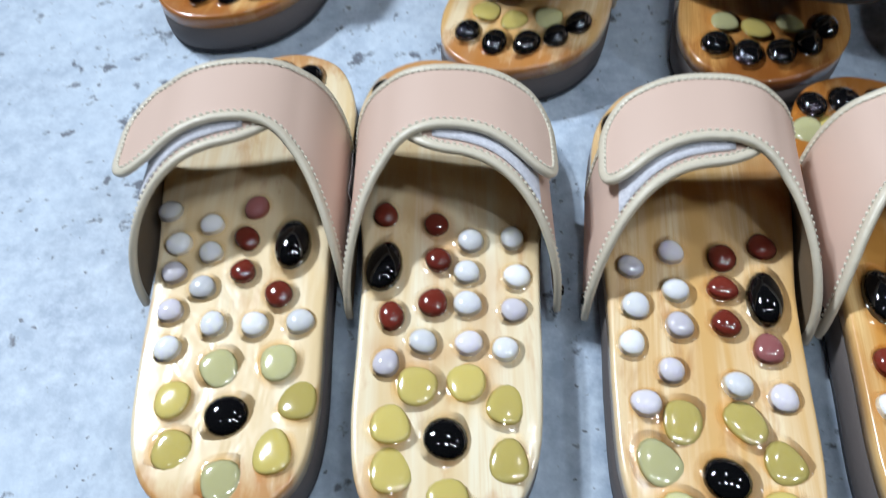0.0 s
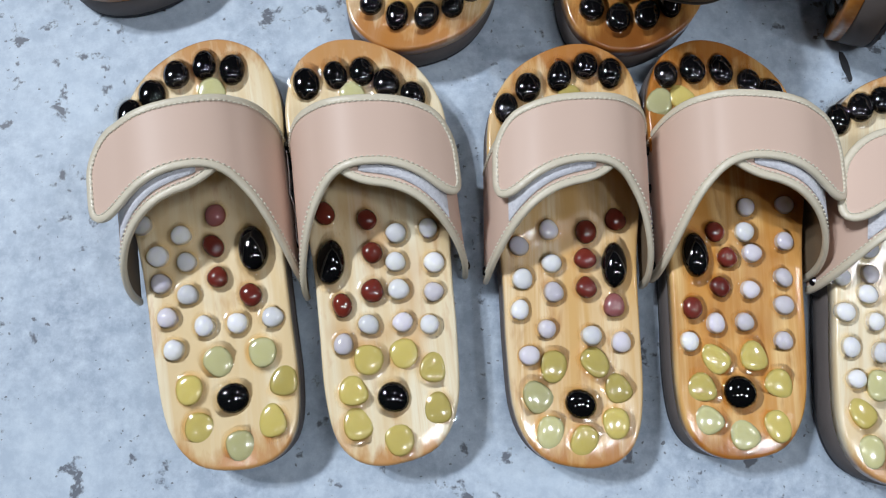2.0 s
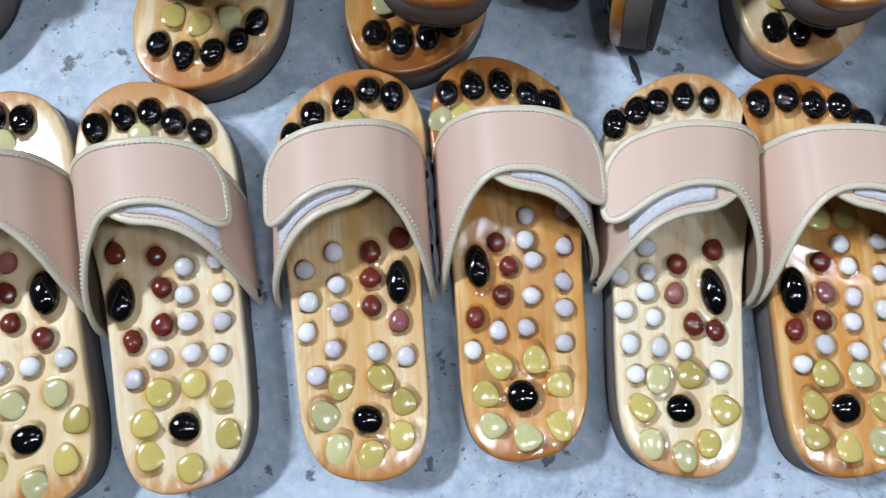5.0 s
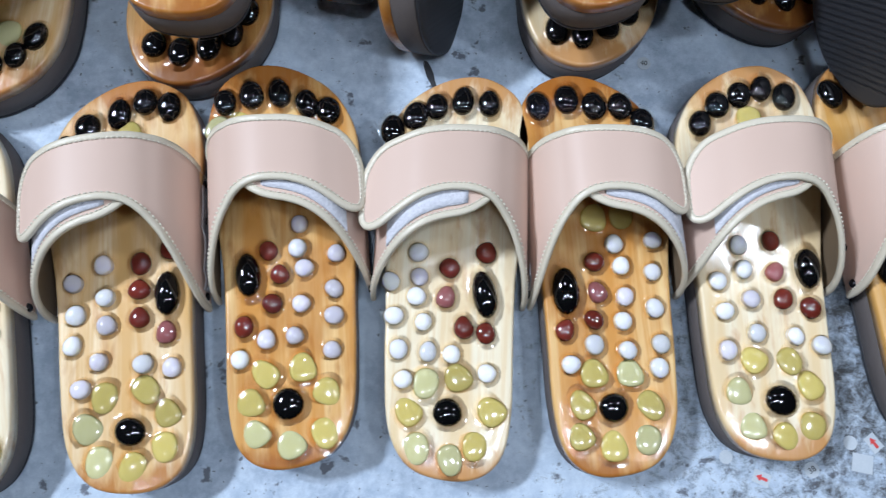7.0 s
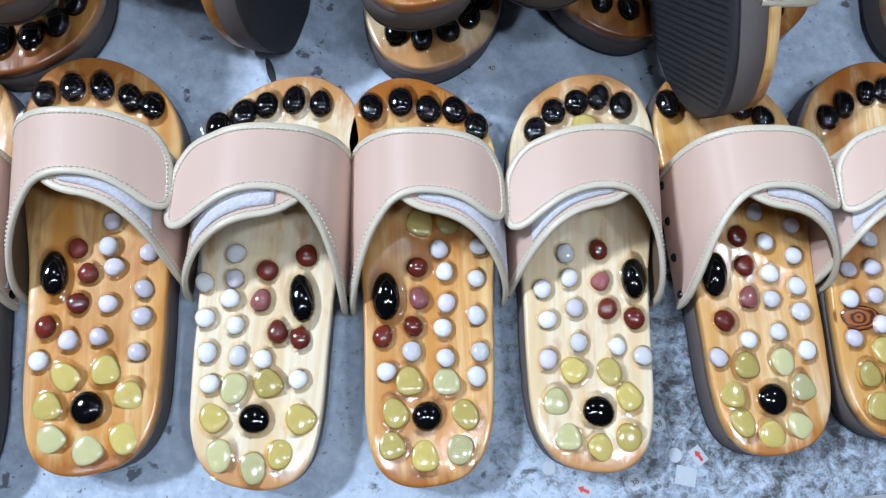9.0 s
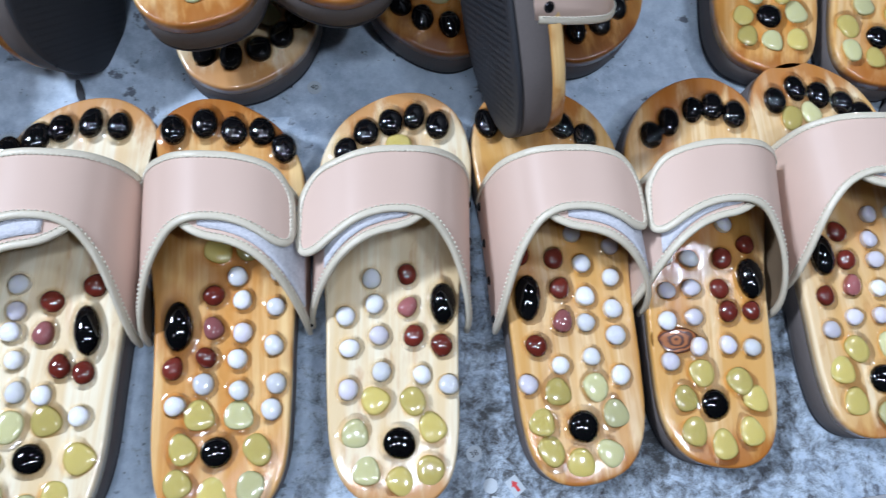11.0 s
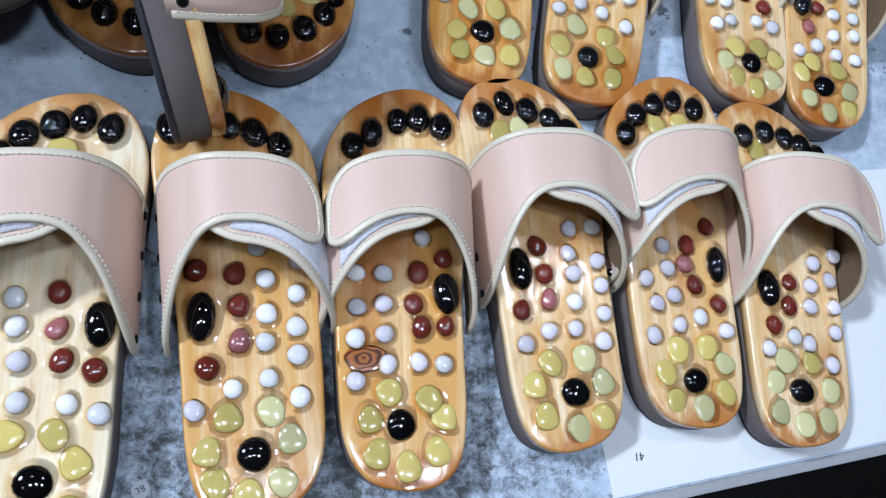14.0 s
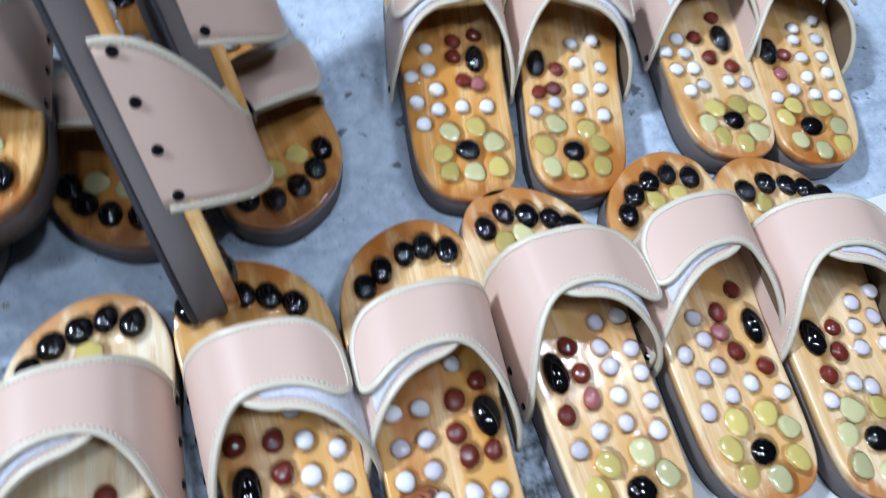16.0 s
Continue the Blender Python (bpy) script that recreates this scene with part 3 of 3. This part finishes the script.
slipper(place(0.3523, 0.0884, -9.2), "left", "pale", "massage slipper, cream pine footbed with set stones, pink patent strap",
        dict(toe=[(-49, 226), (-34, 237), (-20, 245), (-2, 250), (16, 249)], white=[(-44, 122), (-26, 126), (-27, 113), (-41, 100), (-22, 97), (-37, 79), (-18, 78), (-3, 77), (-33, 60), (20, 66), (-27, 142)], red=[(-7, 133), (17, 144), (4, 94), (18, 92)], pink=[(-8, 113)], arch=[(17, 116)], green=[(-19, 59), (2, 62), (24, 42), (13, 22), (-2, 13), (-23, 19), (-28, 40)], heel=[(-4, 41)]), film=True, flare=0.4, end=152, slide=0.005, milk=0.1, fore=0.009)
slipper(place(0.4557, 0.0786, -3.3), "right", "amber", "massage slipper, orange-stained pine footbed with set stones, pink patent strap",
        dict(toe=[(-29, 247), (-9, 251), (10, 245), (28, 244), (42, 232)], white=[(13, 147), (39, 148), (16, 132), (36, 127), (16, 112), (35, 103), (13, 96), (-7, 82), (14, 77), (36, 80), (-23, 70), (33, 65)], red=[(-2, 136), (-6, 98), (-25, 92)], pink=[(-1, 115)], arch=[(-22, 117)], green=[(-9, 63), (14, 62), (24, 42), (20, 22), (-1, 18), (-21, 25), (-18, 44), (1, 165), (19, 166)], heel=[(1, 42)]), end=138, grip=160, knots=[(11, 246, 4, 3, 0)], milk=0.1, fore=0.008)
slipper(place(0.5624, 0.0754, -6.8), "left", "pale", "massage slipper, cream pine footbed with set stones, pink patent strap",
        dict(toe=[(-38, 224), (-25, 238), (-9, 246), (7, 251), (23, 245)], white=[(-35, 114), (-17, 122), (-19, 138), (-32, 94), (-14, 102), (-32, 69), (-12, 80), (13, 78), (30, 72)], red=[(8, 103), (25, 97), (3, 142)], pink=[(4, 120)], arch=[(26, 123)], green=[(-15, 62), (7, 62), (20, 46), (18, 22), (0, 15), (-20, 21), (-27, 42), (-4, 230)], heel=[(0, 37)]), slide=-0.001, flare=0.35, end=152, milk=0.1, fore=0.006)
slipper(place(0.6798, 0.0732, -0.5), "right", "tan", "massage slipper, tan-coloured pine footbed with set stones, pink patent strap",
        dict(toe=[(-34, 241), (-16, 247), (2, 242), (18, 236), (33, 226)], white=[(16, 138), (34, 127), (15, 116), (32, 106), (13, 99), (31, 89), (13, 77), (-8, 74), (30, 64), (-30, 64), (13, 159), (37, 148)], red=[(-2, 143), (-1, 123), (-22, 88), (-24, 148)], pink=[(-2, 101)], arch=[(-23, 119)], green=[(-12, 57), (12, 58), (23, 40), (16, 17), (-4, 13), (-22, 23), (-25, 40)], heel=[(1, 35)]), end=136, slide=0.001, grip=160, milk=0.1, fore=-0.001)
slipper(place(0.7696, 0.0717, -7.4), "left", "tan", "massage slipper, tan-coloured pine footbed with set stones, pink patent strap",
        dict(toe=[(-36, 222), (-23, 233), (-5, 243), (10, 246), (26, 241)], white=[(-34, 134), (-16, 134), (-33, 112), (-16, 114), (-34, 92), (-16, 95), (-14, 76), (-34, 66), (6, 77), (22, 76), (10, 159)], red=[(7, 136), (24, 145), (3, 115), (8, 100), (24, 100)], arch=[(25, 122)], green=[(-14, 59), (11, 54), (21, 43), (17, 22), (-2, 14), (-21, 22), (-25, 42)], heel=[(-6, 39)]), slide=-0.003, knots=[(-29, 80, 14.5, 8.5, 5)], milk=0.8, fore=-0.003)
slipper(place(0.8804, 0.0767, -1.2), "right", "honey", "massage slipper, honey-coloured pine footbed with set stones, pink patent strap",
        dict(toe=[(-26, 238), (-9, 247), (8, 241), (25, 233), (38, 224)], white=[(23, 149), (41, 149), (19, 131), (40, 124), (20, 117), (39, 107), (17, 97), (37, 87), (-5, 79), (14, 79), (33, 68), (-23, 72)], red=[(-3, 138), (-1, 119), (-22, 95)], pink=[(-1, 100)], arch=[(-18, 123)], green=[(-9, 58), (16, 59), (27, 41), (22, 19), (4, 14), (-17, 24), (-22, 45), (-16, 225), (0, 227)], heel=[(6, 37)]), flare=0.45, end=148, slide=-0.003, milk=0.8, fore=0.001)
slipper(place(0.9764, 0.0762, -8.3), "left", "honey", "massage slipper, honey-coloured pine footbed with set stones, pink patent strap",
        dict(toe=[(-38, 216), (-28, 232), (-12, 242), (5, 247), (23, 242)], white=[(-18, 129), (-34, 104), (-16, 112), (-27, 86), (-13, 92), (-32, 63), (-11, 71), (6, 77), (26, 67)], red=[(5, 100), (22, 87), (2, 130), (20, 145)], pink=[(-1, 116)], arch=[(25, 116)], green=[(-15, 54), (8, 56), (22, 44), (19, 24), (0, 14), (-20, 19), (-26, 38), (-12, 226), (8, 229)], heel=[(-3, 32)]), slide=-0.002, milk=0.8)
slipper(place(1.0556, 0.0505, -8.7), "right", "honey", "massage slipper, honey-coloured pine footbed with set stones, pink patent strap",
        dict(toe=[(-19, 238), (1, 243), (19, 239), (34, 233), (47, 225)], white=[(26, 135), (46, 142), (21, 117), (39, 122), (18, 101), (39, 101), (0, 78), (12, 73), (36, 82), (-23, 69), (29, 58)], red=[(3, 119), (0, 101), (-16, 87)], arch=[(-16, 114)], green=[(-10, 60), (12, 59), (24, 40), (18, 19), (-2, 16), (-20, 24), (-21, 46), (-8, 226)], heel=[(0, 39)]), flare=0.6, end=148, milk=0.8)

# ---- the back row, heels to the front ----
slipper(place(0.8627, 0.3399, -14.2), "left", "amber", "massage slipper, orange-stained pine footbed with set stones, pink patent strap",
        dict(white=[(-26, 143), (-40, 114), (-26, 122), (-21, 102), (-38, 89), (-21, 82), (-2, 85), (18, 85), (-34, 68)], red=[(-3, 153), (16, 159), (2, 111), (-4, 136)], pink=[(14, 107)], arch=[(14, 133)], green=[(-15, 61), (6, 66), (19, 51), (20, 28), (1, 24), (-18, 25), (-22, 42)], heel=[(-2, 44)]), milk=0.1, group="back row of massage slippers")
slipper(place(0.9424, 0.3226, -17.9), "right", "tan", "massage slipper, tan-coloured pine footbed with set stones, pink patent strap",
        dict(white=[(9, 149), (28, 154), (11, 128), (32, 125), (29, 102), (10, 100), (7, 82), (28, 75), (-12, 85), (-29, 75)], red=[(-7, 121), (-24, 96), (-12, 100)], arch=[(-24, 125)], green=[(-13, 64), (11, 61), (21, 47), (20, 27), (-2, 21), (-21, 24), (-25, 43)], heel=[(-1, 39)]), milk=0.1, group="back row of massage slippers")
slipper(place(1.0918, 0.3165, -14.3), "left", "honey", "massage slipper, honey-coloured pine footbed with set stones, pink patent strap",
        dict(white=[(-43, 109), (-29, 124), (-26, 108), (-38, 90), (-22, 91), (-31, 67), (-18, 73), (7, 78), (22, 76)], red=[(-3, 104), (15, 94), (-12, 126), (11, 150)], arch=[(13, 125)], green=[(-15, 49), (7, 52), (23, 44), (19, 24), (3, 14), (-14, 21), (-24, 34)], heel=[(0, 37)]), milk=0.1, group="back row of massage slippers")
slipper(place(1.1578, 0.2926, -17.2), "right", "tan", "massage slipper, tan-coloured pine footbed with set stones, pink patent strap",
        dict(white=[(11, 146), (34, 158), (8, 132), (31, 135), (10, 112), (30, 114), (9, 90), (30, 96), (-8, 75), (-26, 66), (11, 71), (30, 71)], red=[(-6, 114)], pink=[(-15, 93)], arch=[(-21, 117)], green=[(-13, 58), (13, 56), (23, 39), (21, 21), (2, 14), (-17, 23), (-24, 45)], heel=[(-2, 37)]), milk=0.1, group="back row of massage slippers")

# ---- pairs further back, toes to the front ----
TOES = dict(toe=[(-39, 217), (-28, 232), (-12, 242), (7, 246), (25, 240)], green=[(-20, 215), (0, 222), (18, 218), (-18, 40), (18, 42), (0, 22)],
            white=[(-30, 150), (-10, 150), (-30, 125), (-10, 125), (-28, 100), (-8, 100), (10, 90)], red=[(12, 150), (15, 110)], arch=[(26, 125)], heel=[(0, 45)])
TOES_R = {k: [(-x, y) for x, y in v] for k, v in TOES.items()}


def toe_at(x, y, turn, z=0.001):
    """A pose whose toe tip, not the heel, stands at x, y."""
    return pose(x, y, z, 0, 0, turn) @ pose(0, -0.269, 0)


BACK = "stacked pairs behind the row"
slipper(toe_at(0.056, 0.368, 170), "left", "honey", "honey-coloured massage slipper lying flat, toe to the front", TOES, group=BACK)
slipper(toe_at(0.206, 0.368, 176), "left", "brown", "dark stained massage slipper under a stacked one", TOES, group=BACK)
slipper(toe_at(0.488, 0.354, 180), "left", "pale", "cream pine massage slipper under a stacked one", TOES, group=BACK)
# brown footbed tone of the next two carries part of the stack's shade
slipper(toe_at(0.622, 0.370, 172), "right", "brown", "massage slipper lying in shade, some of the shade in its brown footbed", TOES_R, group=BACK)
slipper(toe_at(0.732, 0.358, 186), "left", "brown", "massage slipper lying in shade, some of the shade in its brown footbed", TOES, group=BACK)
slipper(toe_at(-0.140, 0.405, 168), "left", "amber", "orange-stained massage slipper with grey sole", TOES, group=BACK)

# upper slippers, heels to the front, resting on the straps below
slipper(place(0.069, 0.402, -4, 0.080), "left", "amber", "massage slipper stacked on another slipper's strap", TOES, group=BACK)
slipper(place(0.226, 0.371, -3, 0.080), "left", "amber", "massage slipper stacked on a dark stained one", TOES, group=BACK)
slipper(place(0.476, 0.353, 4, 0.080), "right", "amber", "massage slipper stacked on a cream pine one", TOES_R, group=BACK)
slipper(toe_at(0.547, 0.364, 172, 0.080), "right", "amber", "massage slipper resting across the straps below", TOES_R, group=BACK)


def tipped(across, along, pin, local):
    """A slipper tipped on its edge: across is its inner side, along points to the toe; local is brought to pin."""
    y = Vector(along).normalized()
    x = (Vector(across) - y * Vector(across).dot(y)).normalized()
    r = Matrix((x, y, x.cross(y))).transposed()
    return Matrix.Translation(Vector(pin) - r @ Vector(local)) @ r.to_4x4()


TIP_X, TIP_Y = (0.12, -0.69, 0.71), (0.13, -0.70, -0.70)
slipper(tipped(TIP_X, TIP_Y, (0.664, 0.327, 0.145), (0.0495, 0.1855, 0.018)), "left", "amber", "massage slipper tipped on its edge, ribbed sole showing", TOES, group=BACK)
slipper(tipped(TIP_X, TIP_Y, (0.700, 0.430, 0.150), (0.0495, 0.1855, 0.018)), "left", "amber", "massage slipper tipped on its edge behind another", TOES, group=BACK)
slipper(tipped((0.42, 0.60, -0.66), (-0.10, -0.70, -0.70), (0.370, 0.383, 0.012), (-0.006, 0.268, 0.012)), "left", "amber", "massage slipper tipped on its edge, black sole outward", TOES, group=BACK)
slipper(tipped((0.42, 0.60, -0.66), (-0.10, -0.70, -0.70), (0.318, 0.418, 0.030), (-0.006, 0.268, 0.012)), "left", "amber", "massage slipper tipped on its edge in deep shade", TOES, group=BACK)


# ---- what lies on the board ----
paper = box("paper_sheet", 0.913, 1.36, 0.040, 0.262, 0.0005, 0.0009, PAPER)
tagged(paper, "white paper sheet lying under the last slippers", "paper")


def number(text, x, y, size, turn, z, parent=None):
    cu = bpy.data.curves.new("number", "FONT")
    cu.body, cu.size, cu.extrude = text, size, 0.00008
    cu.align_x, cu.align_y = "CENTER", "CENTER"
    cu.materials.append(INK)
    ob = new("number", cu)
    ob.parent = parent
    ob.matrix_basis = pose(x, y, z, 0, 0, turn)
    return ob


def size_sticker(text, x, y, turn, r=0.0052):
    bm = bmesh.new()
    bmesh.ops.create_cone(bm, cap_ends=True, segments=24, radius1=r, radius2=r * 0.98, depth=0.0003)
    me = bpy.data.meshes.new("size_sticker")
    bm.to_mesh(me)
    bm.free()
    me.materials.append(STICKER)
    ob = new("size_sticker", me)
    ob.matrix_world = pose(x, y, 0.0003)
    tagged(ob, "small round white size sticker on the table board", "sticker", "size stickers")
    if text:
        number(text, 0, 0, r * 1.05, turn, 0.0003, ob)
    return ob


size_sticker("40", 0.533, 0.366, -12)
size_sticker("43", 0.619, 0.211, 78)
size_sticker("38", 0.615, 0.099, 20)
size_sticker("38", 0.593, 0.064, 25)
size_sticker("", 0.537, 0.079, 0, 0.0045)
size_sticker("", 0.623, 0.078, 0, 0.0048)
tag41 = number("41", 0.939, 0.064, 0.008, 172, 0.0012)
tag41.name = "printed_number"
tagged(tag41, "black number forty-one printed on the paper", "number")


def red_arrow(x, y, turn):
    v = [(-4, -1), (0.5, -1), (0.5, -2.4), (4, 0), (0.5, 2.4), (0.5, 1), (-4, 1)]
    n = len(v)
    verts = [(a / 1000, b / 1000, z) for z in (0, 0.0003) for a, b in v]
    faces = [tuple(range(n, 2 * n))] + [(i, (i + 1) % n, n + (i + 1) % n, n + i) for i in range(n)]
    ob = box("arrow_sticker", -0.0058, 0.0058, -0.0042, 0.0042, 0.0, 0.0003, STICKER, None, 0.0001)
    ob.matrix_world = pose(x, y, 0.0001, 0, 0, turn)
    arrow = mesh_object("arrow", verts, faces, [ARROW], ob, "red printed arrow", smooth=False)
    arrow.matrix_basis = pose(0, 0, 0.0003)
    return tagged(ob, "small pale sticker with a red arrow on the table board", "sticker", "arrow stickers")


red_arrow(0.558, 0.063, 150)
red_arrow(0.639, 0.076, 120)
# a dark scrape in the board
rnd = random.Random(5)
ring = [(0.0022 * (1 + 0.5 * rnd.random()) * math.cos(a), 0.011 * (1 + 0.3 * rnd.random()) * math.sin(a)) for a in steps(0, 5.9, 13)]
scrape = mesh_object("scrape", [(x, y, z) for z in (0.0, 0.0003) for x, y in ring], [tuple(range(14, 28))] + [(i, (i + 1) % 14, 14 + (i + 1) % 14, 14 + i) for i in range(14)], [RUBBER], smooth=False)
scrape.matrix_world = pose(0.372, 0.372, 0.0002, 0, 0, 12)
tagged(scrape, "dark scrape of dirt on the table board", "stain")
slip = box("torn_label", -0.007, 0.007, -0.006, 0.006, 0.0002, 0.0004, STICKER)
slip.matrix_world = pose(0.628, 0.064, 0.0001, 0, 0, -18)
tagged(slip, "torn scrap of white label stuck to the board", "label")
